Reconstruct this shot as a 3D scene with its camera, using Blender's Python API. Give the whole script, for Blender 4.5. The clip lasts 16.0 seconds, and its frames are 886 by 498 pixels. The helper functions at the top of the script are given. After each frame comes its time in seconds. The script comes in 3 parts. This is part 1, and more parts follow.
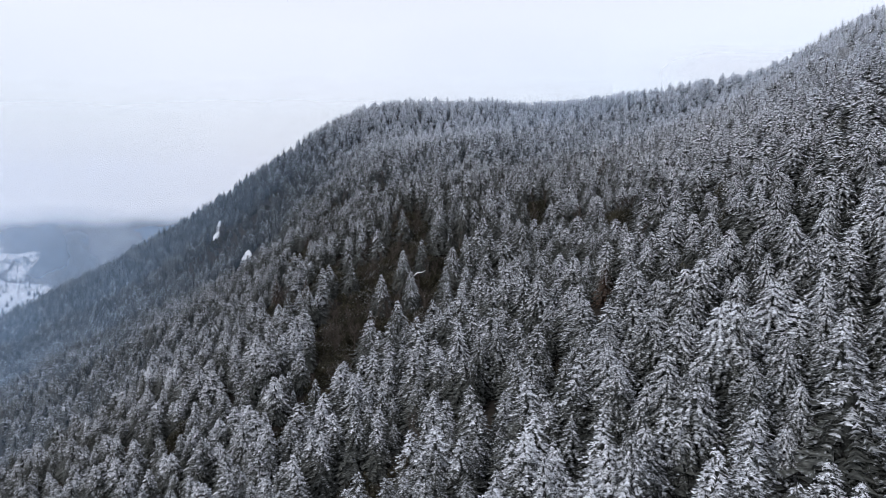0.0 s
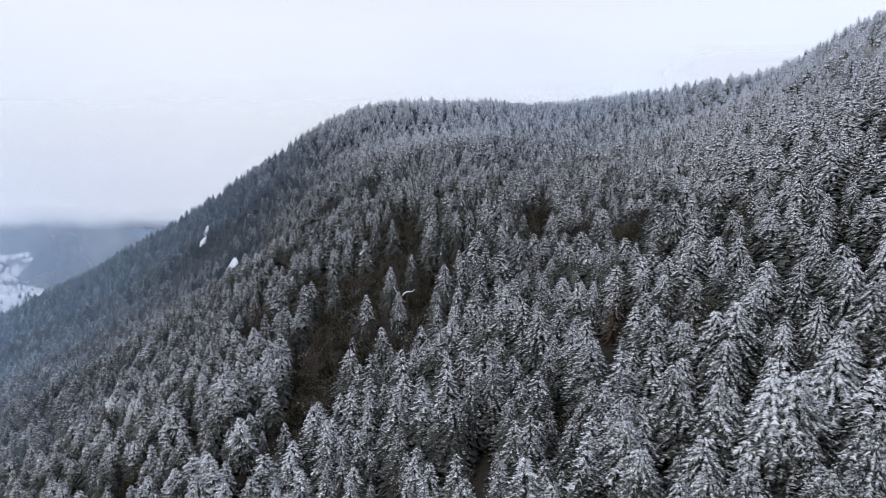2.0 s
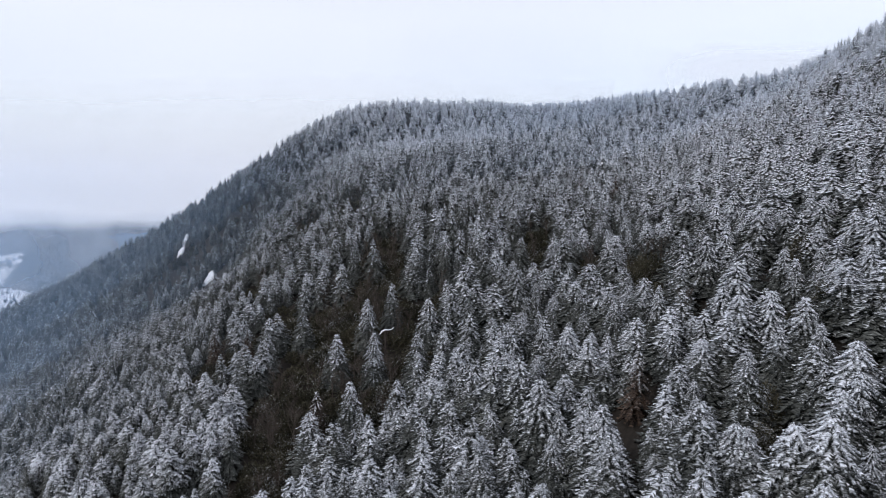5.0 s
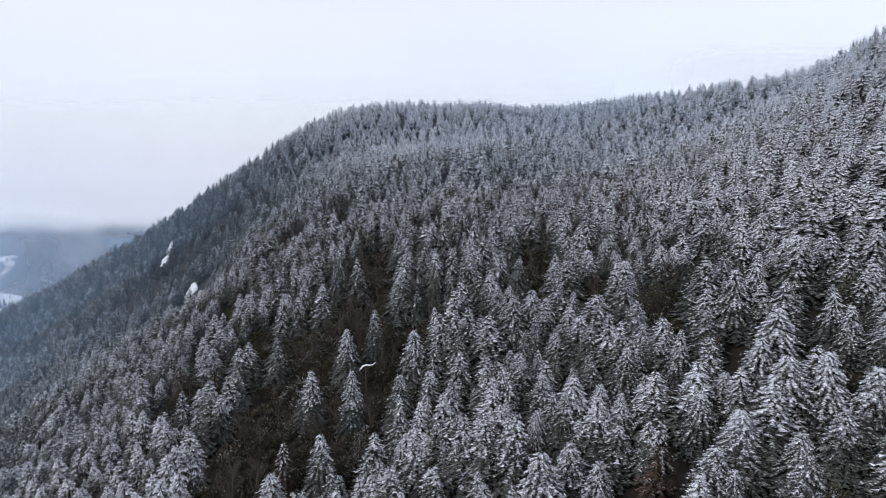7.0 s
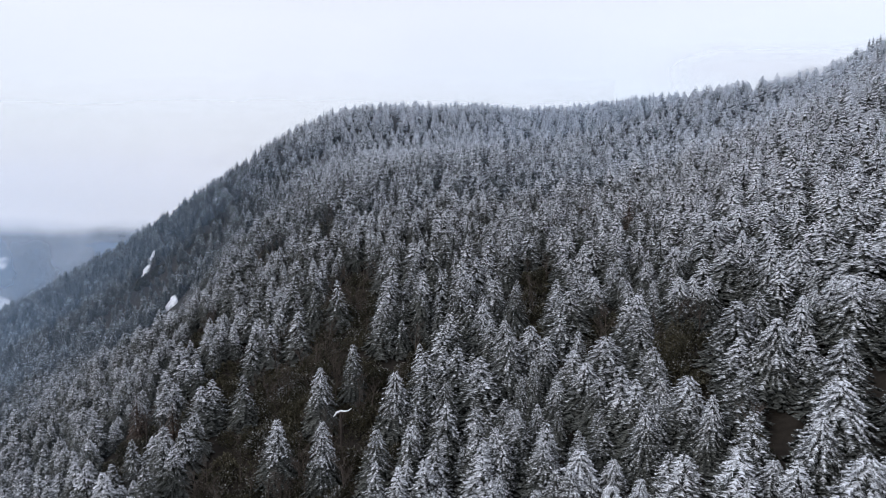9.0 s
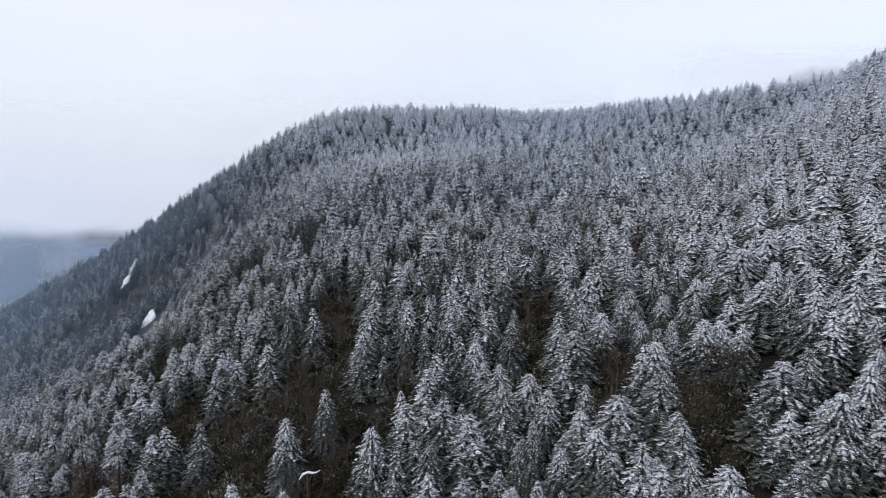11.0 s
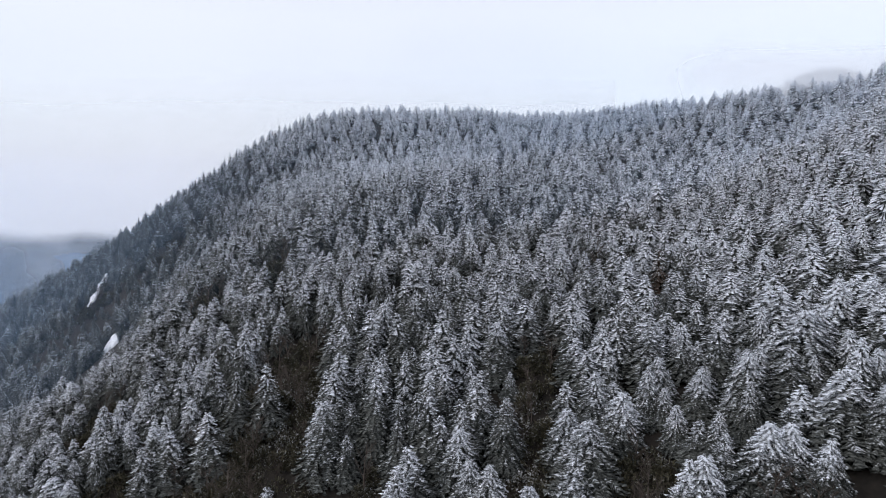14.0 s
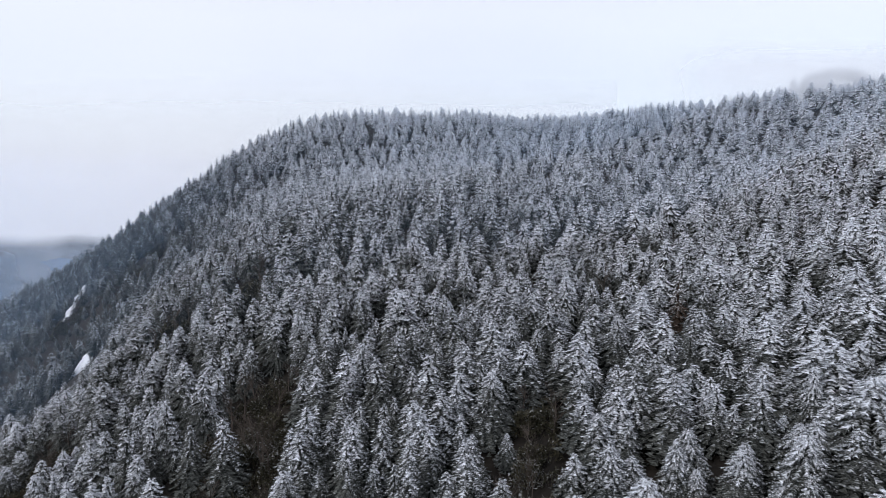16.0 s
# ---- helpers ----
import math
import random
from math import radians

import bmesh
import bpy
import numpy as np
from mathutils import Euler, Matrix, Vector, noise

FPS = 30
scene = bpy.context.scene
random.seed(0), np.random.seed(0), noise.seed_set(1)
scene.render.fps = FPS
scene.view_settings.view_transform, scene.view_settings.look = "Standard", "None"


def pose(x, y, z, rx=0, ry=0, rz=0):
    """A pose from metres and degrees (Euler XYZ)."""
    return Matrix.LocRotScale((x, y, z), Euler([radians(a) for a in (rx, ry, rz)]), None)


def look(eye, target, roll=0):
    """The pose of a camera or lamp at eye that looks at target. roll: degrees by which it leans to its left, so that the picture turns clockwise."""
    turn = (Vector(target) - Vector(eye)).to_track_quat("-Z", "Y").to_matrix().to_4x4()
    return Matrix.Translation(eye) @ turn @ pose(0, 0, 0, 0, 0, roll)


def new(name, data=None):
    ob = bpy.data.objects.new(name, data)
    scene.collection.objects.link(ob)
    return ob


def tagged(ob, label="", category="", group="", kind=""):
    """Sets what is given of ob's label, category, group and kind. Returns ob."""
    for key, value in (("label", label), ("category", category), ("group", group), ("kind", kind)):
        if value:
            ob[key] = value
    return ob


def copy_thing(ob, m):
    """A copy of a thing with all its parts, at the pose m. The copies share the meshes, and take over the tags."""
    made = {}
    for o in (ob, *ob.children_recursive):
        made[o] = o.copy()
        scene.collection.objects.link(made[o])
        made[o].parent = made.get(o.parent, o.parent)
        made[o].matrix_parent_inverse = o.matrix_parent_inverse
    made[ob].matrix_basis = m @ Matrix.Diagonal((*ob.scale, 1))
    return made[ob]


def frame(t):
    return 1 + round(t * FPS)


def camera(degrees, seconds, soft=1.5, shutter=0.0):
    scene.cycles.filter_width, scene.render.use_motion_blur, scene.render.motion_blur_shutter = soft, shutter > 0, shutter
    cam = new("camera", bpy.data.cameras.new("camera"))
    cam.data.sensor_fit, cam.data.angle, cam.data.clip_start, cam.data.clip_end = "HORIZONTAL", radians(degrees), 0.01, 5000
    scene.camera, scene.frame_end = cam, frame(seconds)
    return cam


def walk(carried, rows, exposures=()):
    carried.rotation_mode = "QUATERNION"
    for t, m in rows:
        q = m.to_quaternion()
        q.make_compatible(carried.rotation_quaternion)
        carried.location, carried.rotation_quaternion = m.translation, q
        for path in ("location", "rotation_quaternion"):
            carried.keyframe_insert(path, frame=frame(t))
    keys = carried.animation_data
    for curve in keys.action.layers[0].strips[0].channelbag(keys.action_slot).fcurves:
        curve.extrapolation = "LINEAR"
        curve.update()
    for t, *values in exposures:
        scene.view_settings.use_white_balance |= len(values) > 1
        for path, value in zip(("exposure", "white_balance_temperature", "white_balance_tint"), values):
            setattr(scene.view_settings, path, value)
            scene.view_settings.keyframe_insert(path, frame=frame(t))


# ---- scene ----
cam = camera(76.0, 16.0, soft=1.0)
TILT = -6.0
# seconds, then metres right, ahead and up, then yaw, pitch and roll in the tilted gimbal's own axes
ROWS = [
    (0.0, 0.00, 0.00, 0.00, 0.00, 0.00, -0.00),
    (0.5, 0.59, 3.74, 1.31, -0.02, -0.03, 0.01),
    (1.0, 1.17, 7.54, 2.64, -0.04, -0.06, 0.00),
    (1.5, 1.76, 11.38, 3.94, -0.05, -0.11, -0.01),
    (2.0, 2.35, 15.18, 5.16, -0.06, -0.12, -0.02),
    (2.5, 2.95, 18.99, 6.42, -0.06, -0.15, -0.02),
    (3.0, 3.51, 22.82, 7.71, -0.08, -0.17, -0.04),
    (3.5, 4.08, 26.65, 8.95, -0.11, -0.19, -0.05),
    (4.0, 4.68, 30.48, 10.27, -0.13, -0.23, -0.06),
    (6.5, 7.83, 49.38, 17.11, -0.24, -0.30, -0.05),
    (7.0, 8.46, 53.20, 18.44, -0.25, -0.31, -0.05),
    (7.5, 9.06, 56.99, 19.80, -0.29, -0.32, -0.04),
    (8.0, 9.70, 60.82, 21.18, -0.32, -0.33, -0.04),
    (8.5, 10.34, 64.68, 22.59, -0.36, -0.36, -0.03),
    (9.0, 10.98, 68.51, 24.00, -0.39, -0.37, -0.03),
    (11.5, 14.03, 87.68, 30.86, -0.54, -0.39, -0.05),
    (12.0, 14.62, 91.54, 32.23, -0.56, -0.41, -0.04),
    (12.5, 15.22, 95.41, 33.53, -0.58, -0.41, -0.05),
    (13.0, 15.78, 99.27, 34.88, -0.62, -0.44, -0.06),
    (13.5, 16.39, 103.13, 36.29, -0.63, -0.45, -0.05),
    (14.0, 16.98, 106.96, 37.72, -0.65, -0.49, -0.07),
    (14.5, 17.58, 110.78, 39.14, -0.66, -0.50, -0.06),
    (15.0, 18.16, 114.61, 40.50, -0.67, -0.50, -0.07),
    (15.5, 18.77, 118.42, 41.88, -0.68, -0.50, -0.06),
    (16.0, 19.35, 122.21, 43.25, -0.69, -0.51, -0.06),
]
walk(cam, [(t, pose(0, 0, 0, TILT, 0, 0) @ pose(x, y, z, 90 + pitch, roll, yaw)) for t, x, y, z, yaw, pitch, roll in ROWS])

# ---------------------------------------------------------------- light
world = bpy.data.worlds.new("overcast")
scene.world = world
world.use_nodes = True
wn, wl = world.node_tree.nodes, world.node_tree.links
wn.clear()
out = wn.new("ShaderNodeOutputWorld")
sky = wn.new("ShaderNodeTexSky")
sky.sky_type, sky.sun_disc = "NISHITA", False
sky.sun_elevation, sky.sun_rotation = radians(38), radians(-120)
sky_light = wn.new("ShaderNodeBackground")
sky_light.inputs["Strength"].default_value = 0.05
wl.new(sky.outputs[0], sky_light.inputs["Color"])
# the closed cloud cover: an almost even white, a little greyer towards the horizon
coord = wn.new("ShaderNodeTexCoord")
split = wn.new("ShaderNodeSeparateXYZ")
wl.new(coord.outputs["Generated"], split.inputs[0])
wisps = wn.new("ShaderNodeTexNoise")
wisps.inputs["Scale"].default_value = 2.2
wisps.inputs["Detail"].default_value = 3.0
wl.new(coord.outputs["Generated"], wisps.inputs["Vector"])
height = wn.new("ShaderNodeMath")
height.operation = "MULTIPLY_ADD"
height.inputs[1].default_value = 0.16
wl.new(wisps.outputs["Fac"], height.inputs[0])
wl.new(split.outputs["Z"], height.inputs[2])
ramp = wn.new("ShaderNodeValToRGB")
ramp.color_ramp.elements[0].position, ramp.color_ramp.elements[0].color = 0.02, (0.61, 0.62, 0.69, 1)
ramp.color_ramp.elements[1].position, ramp.color_ramp.elements[1].color = 0.34, (0.845, 0.85, 0.938, 1)
wl.new(height.outputs[0], ramp.inputs[0])
cloud_light = wn.new("ShaderNodeBackground")
cloud_light.inputs["Strength"].default_value = 0.90
wl.new(ramp.outputs[0], cloud_light.inputs["Color"])
both = wn.new("ShaderNodeAddShader")
wl.new(sky_light.outputs[0], both.inputs[0])
wl.new(cloud_light.outputs[0], both.inputs[1])
wl.new(both.outputs[0], out.inputs["Surface"])

sun = new("sun", bpy.data.lights.new("sun", "SUN"))
sun.data.energy, sun.data.angle, sun.data.color = 0.7, radians(25), (1.0, 0.97, 0.93)
sun.matrix_world = look((-300, -200, 320), (0, 0, 0))


# ---------------------------------------------------------------- materials
def material(name, low, high, scale, rough=0.8, detail=4.0, fine=None, bump=0.0, bump_scale=1.0, specular=0.3):
    """A surface whose colour wanders between two tones at a coarse and a fine size, in metres of the world."""
    m = bpy.data.materials.new(name)
    m.use_nodes = True
    n, l = m.node_tree.nodes, m.node_tree.links
    shader = n["Principled BSDF"]
    shader.inputs["Roughness"].default_value = rough
    shader.inputs["Specular IOR Level"].default_value = specular
    geo = n.new("ShaderNodeNewGeometry")
    a = n.new("ShaderNodeTexNoise")
    a.inputs["Scale"].default_value, a.inputs["Detail"].default_value = scale, detail
    b = n.new("ShaderNodeTexNoise")
    b.inputs["Scale"].default_value, b.inputs["Detail"].default_value = fine or scale * 14, 2.0
    mean = n.new("ShaderNodeMath")
    mean.operation = "MULTIPLY_ADD"
    mean.inputs[1].default_value = 0.6
    part_b = n.new("ShaderNodeMath")
    part_b.operation = "MULTIPLY"
    part_b.inputs[1].default_value = 0.4
    tone = n.new("ShaderNodeValToRGB")
    tone.color_ramp.elements[0].position, tone.color_ramp.elements[0].color = 0.36, (*low, 1)
    tone.color_ramp.elements[1].position, tone.color_ramp.elements[1].color = 0.64, (*high, 1)
    for tex in (a, b):
        l.new(geo.outputs["Position"], tex.inputs["Vector"])
    l.new(b.outputs["Fac"], part_b.inputs[0])
    l.new(a.outputs["Fac"], mean.inputs[0])
    l.new(part_b.outputs[0], mean.inputs[2])
    l.new(mean.outputs[0], tone.inputs[0])
    l.new(tone.outputs[0], shader.inputs["Base Color"])
    if bump:
        c = n.new("ShaderNodeTexNoise")
        c.inputs["Scale"].default_value, c.inputs["Detail"].default_value = bump_scale, 5.0
        bm_node = n.new("ShaderNodeBump")
        bm_node.inputs["Strength"].default_value, bm_node.inputs["Distance"].default_value = bump, 0.3
        l.new(geo.outputs["Position"], c.inputs["Vector"])
        l.new(c.outputs["Fac"], bm_node.inputs["Height"])
        l.new(bm_node.outputs[0], shader.inputs["Normal"])
    return m


def dusted(name, low, high, amount, fine, white=(0.58, 0.60, 0.63, 1)):
    """Needles with snow caught on what faces up, in flecks of a hand's width to an arm's length."""
    m = material(name, low, high, 0.12, 0.75)
    n, l = m.node_tree.nodes, m.node_tree.links
    shader = n["Principled BSDF"]
    green = shader.inputs["Base Color"].links[0].from_socket
    geo = n.new("ShaderNodeNewGeometry")
    fleck = n.new("ShaderNodeTexNoise")
    fleck.inputs["Scale"].default_value, fleck.inputs["Detail"].default_value, fleck.inputs["Roughness"].default_value = fine, 2.5, 0.6
    stand = n.new("ShaderNodeTexNoise")
    stand.inputs["Scale"].default_value, stand.inputs["Detail"].default_value = 0.11, 2.0
    axes = n.new("ShaderNodeSeparateXYZ")
    l.new(geo.outputs["Position"], stand.inputs["Vector"])
    l.new(geo.outputs["Normal"], axes.inputs[0])
    up = n.new("ShaderNodeMath")
    up.operation = "MULTIPLY_ADD"
    up.inputs[1].default_value = 0.16
    l.new(axes.outputs["Z"], up.inputs[0])
    l.new(fleck.outputs["Fac"], up.inputs[2])
    more = n.new("ShaderNodeMath")
    more.operation = "MULTIPLY_ADD"
    more.inputs[1].default_value = 0.55
    l.new(stand.outputs["Fac"], more.inputs[0])
    l.new(up.outputs[0], more.inputs[2])
    where = n.new("ShaderNodeSeparateXYZ")
    l.new(geo.outputs["Position"], where.inputs[0])
    # more of it stays higher up, where it is colder, and on the windward side
    cold = n.new("ShaderNodeMapRange")
    cold.interpolation_type = "SMOOTHSTEP"
    cold.inputs["From Min"].default_value, cold.inputs["From Max"].default_value = -10, 70
    cold.inputs["To Min"].default_value, cold.inputs["To Max"].default_value = -0.04, 0.385
    l.new(where.outputs["Z"], cold.inputs["Value"])
    higher = n.new("ShaderNodeMath")
    higher.operation = "ADD"
    wind = n.new("ShaderNodeMapRange")
    wind.interpolation_type = "SMOOTHSTEP"
    wind.inputs["From Min"].default_value, wind.inputs["From Max"].default_value = -150, -15
    wind.inputs["To Min"].default_value, wind.inputs["To Max"].default_value = -0.09, 0.025
    l.new(where.outputs["X"], wind.inputs["Value"])
    blown = n.new("ShaderNodeMath")
    blown.operation = "ADD"
    l.new(cold.outputs[0], blown.inputs[0])
    l.new(wind.outputs[0], blown.inputs[1])
    l.new(blown.outputs[0], higher.inputs[0])
    l.new(more.outputs[0], higher.inputs[1])
    more = higher
    # twigs run outward and forward from each bough like the barbs of a feather
    run = n.new("ShaderNodeAttribute")
    run.attribute_name = "spray"
    barb = n.new("ShaderNodeSeparateXYZ")
    l.new(run.outputs["Vector"], barb.inputs[0])
    slant = n.new("ShaderNodeMath")
    slant.operation = "MULTIPLY_ADD"
    slant.inputs[1].default_value = -0.8
    l.new(barb.outputs["Y"], slant.inputs[0])
    l.new(barb.outputs["X"], slant.inputs[2])
    # snow lies in streaks along the twigs
    along = n.new("ShaderNodeMath")
    along.operation = "MULTIPLY"
    along.inputs[1].default_value = 0.35
    l.new(barb.outputs["Y"], along.inputs[0])
    across = n.new("ShaderNodeMath")
    across.operation = "MULTIPLY"
    across.inputs[1].default_value = 1.1
    l.new(slant.outputs[0], across.inputs[0])
    streak = n.new("ShaderNodeCombineXYZ")
    l.new(across.outputs[0], streak.inputs["X"])
    l.new(along.outputs[0], streak.inputs["Y"])
    drift = n.new("ShaderNodeVectorMath")
    drift.operation = "MULTIPLY_ADD"
    drift.inputs[1].default_value = (0.45, 0.45, 0.9)
    l.new(geo.outputs["Position"], drift.inputs[0])
    l.new(streak.outputs[0], drift.inputs[2])
    l.new(drift.outputs[0], fleck.inputs["Vector"])
    pace = n.new("ShaderNodeMath")
    pace.operation = "MULTIPLY"
    pace.inputs[1].default_value = 6.2832 / 0.28
    l.new(slant.outputs[0], pace.inputs[0])
    wave = n.new("ShaderNodeMath")
    wave.operation = "SINE"
    l.new(pace.outputs[0], wave.inputs[0])
    feather = n.new("ShaderNodeMath")
    feather.operation = "MULTIPLY_ADD"
    feather.inputs[1].default_value = 0.06
    l.new(wave.outputs[0], feather.inputs[0])
    l.new(more.outputs[0], feather.inputs[2])
    # the tops and the tips catch most of the snow, sheltered boughs little
    bare_low = n.new("ShaderNodeMapRange")
    bare_low.inputs["From Min"].default_value, bare_low.inputs["From Max"].default_value = 0.05, 0.92
    bare_low.inputs["To Min"].default_value, bare_low.inputs["To Max"].default_value = -0.23, 0.15
    l.new(barb.outputs["Z"], bare_low.inputs["Value"])
    caught = n.new("ShaderNodeMath")
    caught.operation = "ADD"
    l.new(bare_low.outputs[0], caught.inputs[0])
    l.new(feather.outputs[0], caught.inputs[1])
    more = caught
    cut = n.new("ShaderNodeMapRange")
    cut.inputs["From Min"].default_value, cut.inputs["From Max"].default_value = 0.87 - amount, 1.18 - amount
    l.new(more.outputs[0], cut.inputs["Value"])
    mix = n.new("ShaderNodeMix")
    mix.data_type = "RGBA"
    l.new(cut.outputs[0], mix.inputs["Factor"])
    # needles stand in dark and light rows along the twigs
    row = n.new("ShaderNodeMath")
    row.operation = "MULTIPLY_ADD"
    row.inputs[1].default_value = 0.10
    l.new(wave.outputs[0], row.inputs[0])
    l.new(fleck.outputs["Fac"], row.inputs[2])
    lush = n.new("ShaderNodeMapRange")
    lush.inputs["From Min"].default_value, lush.inputs["From Max"].default_value = 0.32, 0.68
    lush.inputs["To Min"].default_value, lush.inputs["To Max"].default_value = 0.35, 1.65
    l.new(row.outputs[0], lush.inputs["Value"])
    rows = n.new("ShaderNodeVectorMath")
    rows.operation = "SCALE"
    l.new(green, rows.inputs[0])
    l.new(lush.outputs[0], rows.inputs["Scale"])
    l.new(rows.outputs[0], mix.inputs[6])
    mix.inputs[7].default_value = white
    l.new(mix.outputs[2], shader.inputs["Base Color"])
    return m


NEEDLES = dusted("needles", (0.046, 0.051, 0.047), (0.100, 0.105, 0.096), 0.020, 3.6, (0.68, 0.715, 0.77, 1))
RUST = dusted("dry_needles", (0.030, 0.020, 0.014), (0.080, 0.052, 0.036), 0.02, 3.2)
SNOW = dusted("snow", (0.046, 0.051, 0.047), (0.100, 0.105, 0.096), 0.125, 4.2, (0.795, 0.83, 0.885, 1))
SNOW_FIELD = material("snow_field", (0.70, 0.73, 0.78), (0.84, 0.86, 0.89), 0.12, 0.6, bump=0.5, bump_scale=0.8)
BARK = material("bark", (0.035, 0.028, 0.024), (0.085, 0.070, 0.060), 0.8, 0.9)
FLOOR = material("forest_floor", (0.016, 0.014, 0.012), (0.038, 0.031, 0.024), 0.06, 0.95, fine=1.1, bump=0.6, bump_scale=0.9)
TWIGS = material("bare_twigs", (0.045, 0.036, 0.030), (0.130, 0.108, 0.092), 0.2, 0.9)
LEAVES = dusted("evergreen_leaves", (0.032, 0.031, 0.018), (0.080, 0.070, 0.044), 0.24, 5.0)


# ---------------------------------------------------------------- the lie of the land
def smooth(x, a, b):
    s = np.clip((x - a) / (b - a), 0, 1)
    return s * s * (3 - 2 * s)


def softplus(v, k):
    return k * np.logaddexp(0, v / k)


def crest(x):
    """How far ahead the hill's crest runs."""
    return 483.3 - 44.0 * smooth(x, 20, 150) - 129.9 * smooth(x, 140, 215) - 0.018 * softplus(-60 - x, 20)


def mound(x, y, cx, cy, spread):
    return np.exp(-((x - cx) ** 2 + (y - cy) ** 2) / (2 * spread**2))


def hill(x, y):
    """Height of the wooded hill's treetops: a slope that climbs ahead and to the right, with a rounded crest and a valley to its left."""
    yc = crest(x)
    over = softplus(y - yc, 18)
    ys = np.maximum(y - over, 25)
    xs = np.clip(x, -170, 215)
    u, v = xs / 200, (ys - 250) / 200
    z = (-25.13 + 34.11 * v + 27.02 * v**2 + 10.83 * v**3 + 81.67 * u - 28.41 * u * v - 1.5 * u * v**2
         + 16.7 * u**2 - 29.78 * u**2 * v + 7.67 * u**3)
    z = z + 33.8 * mound(xs, ys, -36.1, 280, 70) + 18.1 * mound(x, ys, -83, 478.9, 50) + 9.2 * mound(x, ys, -36.6, 497.5, 50)
    # the shoulder that joins the middle of the slope to the crest, and the hollows beside it
    z = z + 13.0 * mound(x, ys, -48, 352, 45) + 3.5 * mound(x, ys, -88, 374, 30) + 6.5 * mound(x, ys, 30, 365, 42) - 8.0 * mound(x, ys, 130, 335, 45)
    z = z - 5.3 * mound(x, ys, 62, 262, 38) - 12.0 * mound(x, ys, -117, 310, 38) - 4.0 * mound(x, ys, -130, 358, 18) + 6.5 * mound(x, ys, 184, 378, 26) + 4.0 * mound(x, ys, 222, 318, 24) + 7.0 * mound(x, ys, -60, 145, 34) + 2.5 * mound(x, ys, 72, 150, 28) + 3.0 * mound(x, ys, 10, 225, 26)
    return z + 0.546 * np.minimum(x + 170, 0) + 0.06 * np.maximum(-280 - x, 0) + 0.403 * np.maximum(x - 215, 0) - 0.11 * over - 0.22 * np.maximum(over - 40, 0) + 0.3 * np.minimum(y - 25, 0)


def stature(x, y):
    """The firs stand lower on the spur and high on the hill than on the near slope."""
    lower = np.maximum(0.16 * smooth(y, 190, 280), 0.28 * smooth(x, 5, 45) * smooth(y, 70, 110))
    return 0.92 - np.maximum(0.30 * smooth(x, -12, -55) * smooth(y, 420, 320), lower + 0.14 * smooth(y, 300, 390))


def land(x, y):
    """Height of the ground, out to the far side of the valley."""
    x, y = np.asarray(x, float), np.asarray(y, float)
    near = hill(x, y) - 9.5 + 14.0 * (1 - stature(x, y))
    back = (x + y - 333) / 1.414 + 14 * np.sin(x / 90)
    far_side = -178 + 150 * smooth(back, -10, 330) * smooth(x, 60, -160) + 25 * smooth(x, -1200, -2000)
    ripple = 1.6 * np.sin(x / 37 + 1.3 * np.sin(y / 53)) * np.sin(y / 41 + 0.7)
    second = -60 + np.maximum(207 * mound(x, y, 452, 760, 110), 178 * mound(x, y, 365, 760, 110))
    floor_z = np.maximum(far_side, np.where(x > 60, second, -178))
    return floor_z + softplus(near + ripple - floor_z, 7)


def mesh_object(name, verts, faces, mats, index=None, parent=None, spray=None):
    """One mesh from arrays of places and triangles."""
    me = bpy.data.meshes.new(name)
    verts, faces = np.asarray(verts, np.float32), np.asarray(faces, np.int32)
    k = faces.shape[1]
    me.vertices.add(len(verts))
    me.vertices.foreach_set("co", verts.ravel())
    me.loops.add(faces.size)
    me.loops.foreach_set("vertex_index", faces.ravel())
    me.polygons.add(len(faces))
    me.polygons.foreach_set("loop_start", np.arange(0, faces.size, k, dtype=np.int32))
    if index is not None:
        me.polygons.foreach_set("material_index", np.asarray(index, np.int32))
    if spray is not None:
        me.attributes.new("spray", "FLOAT_VECTOR", "POINT").data.foreach_set("vector", np.asarray(spray, np.float32).ravel())
    for m in mats:
        me.materials.append(m)
    me.update(calc_edges=True)
    ob = new(name, me)
    ob.parent = parent
    return ob


def stops(*pieces):
    return np.unique(np.concatenate([np.arange(a, b, s, dtype=float) for a, b, s in pieces]))


def sheet(xs, ys, fz):
    gx, gy = np.meshgrid(xs, ys)
    v = np.stack([gx, gy, fz(gx, gy)], -1).reshape(-1, 3)
    i = np.arange(len(xs) * len(ys)).reshape(len(ys), len(xs))
    f = np.stack([i[:-1, :-1], i[:-1, 1:], i[1:, 1:], i[1:, :-1]], -1).reshape(-1, 4)
    return v, f


gv, gf = sheet(stops((-4000, -1600, 200), (-1600, -520, 30), (-520, 420, 7), (420, 1200, 60), (1200, 4200, 300)),
               stops((-3000, -200, 200), (-200, 640, 7), (640, 1700, 30), (1700, 4400, 200)), land)
ground = tagged(mesh_object("ground", gv, gf, [FLOOR]), "dark leaf-littered forest floor of a steep hillside", "ground", kind="structure")
for poly in ground.data.polygons:
    poly.use_smooth = True


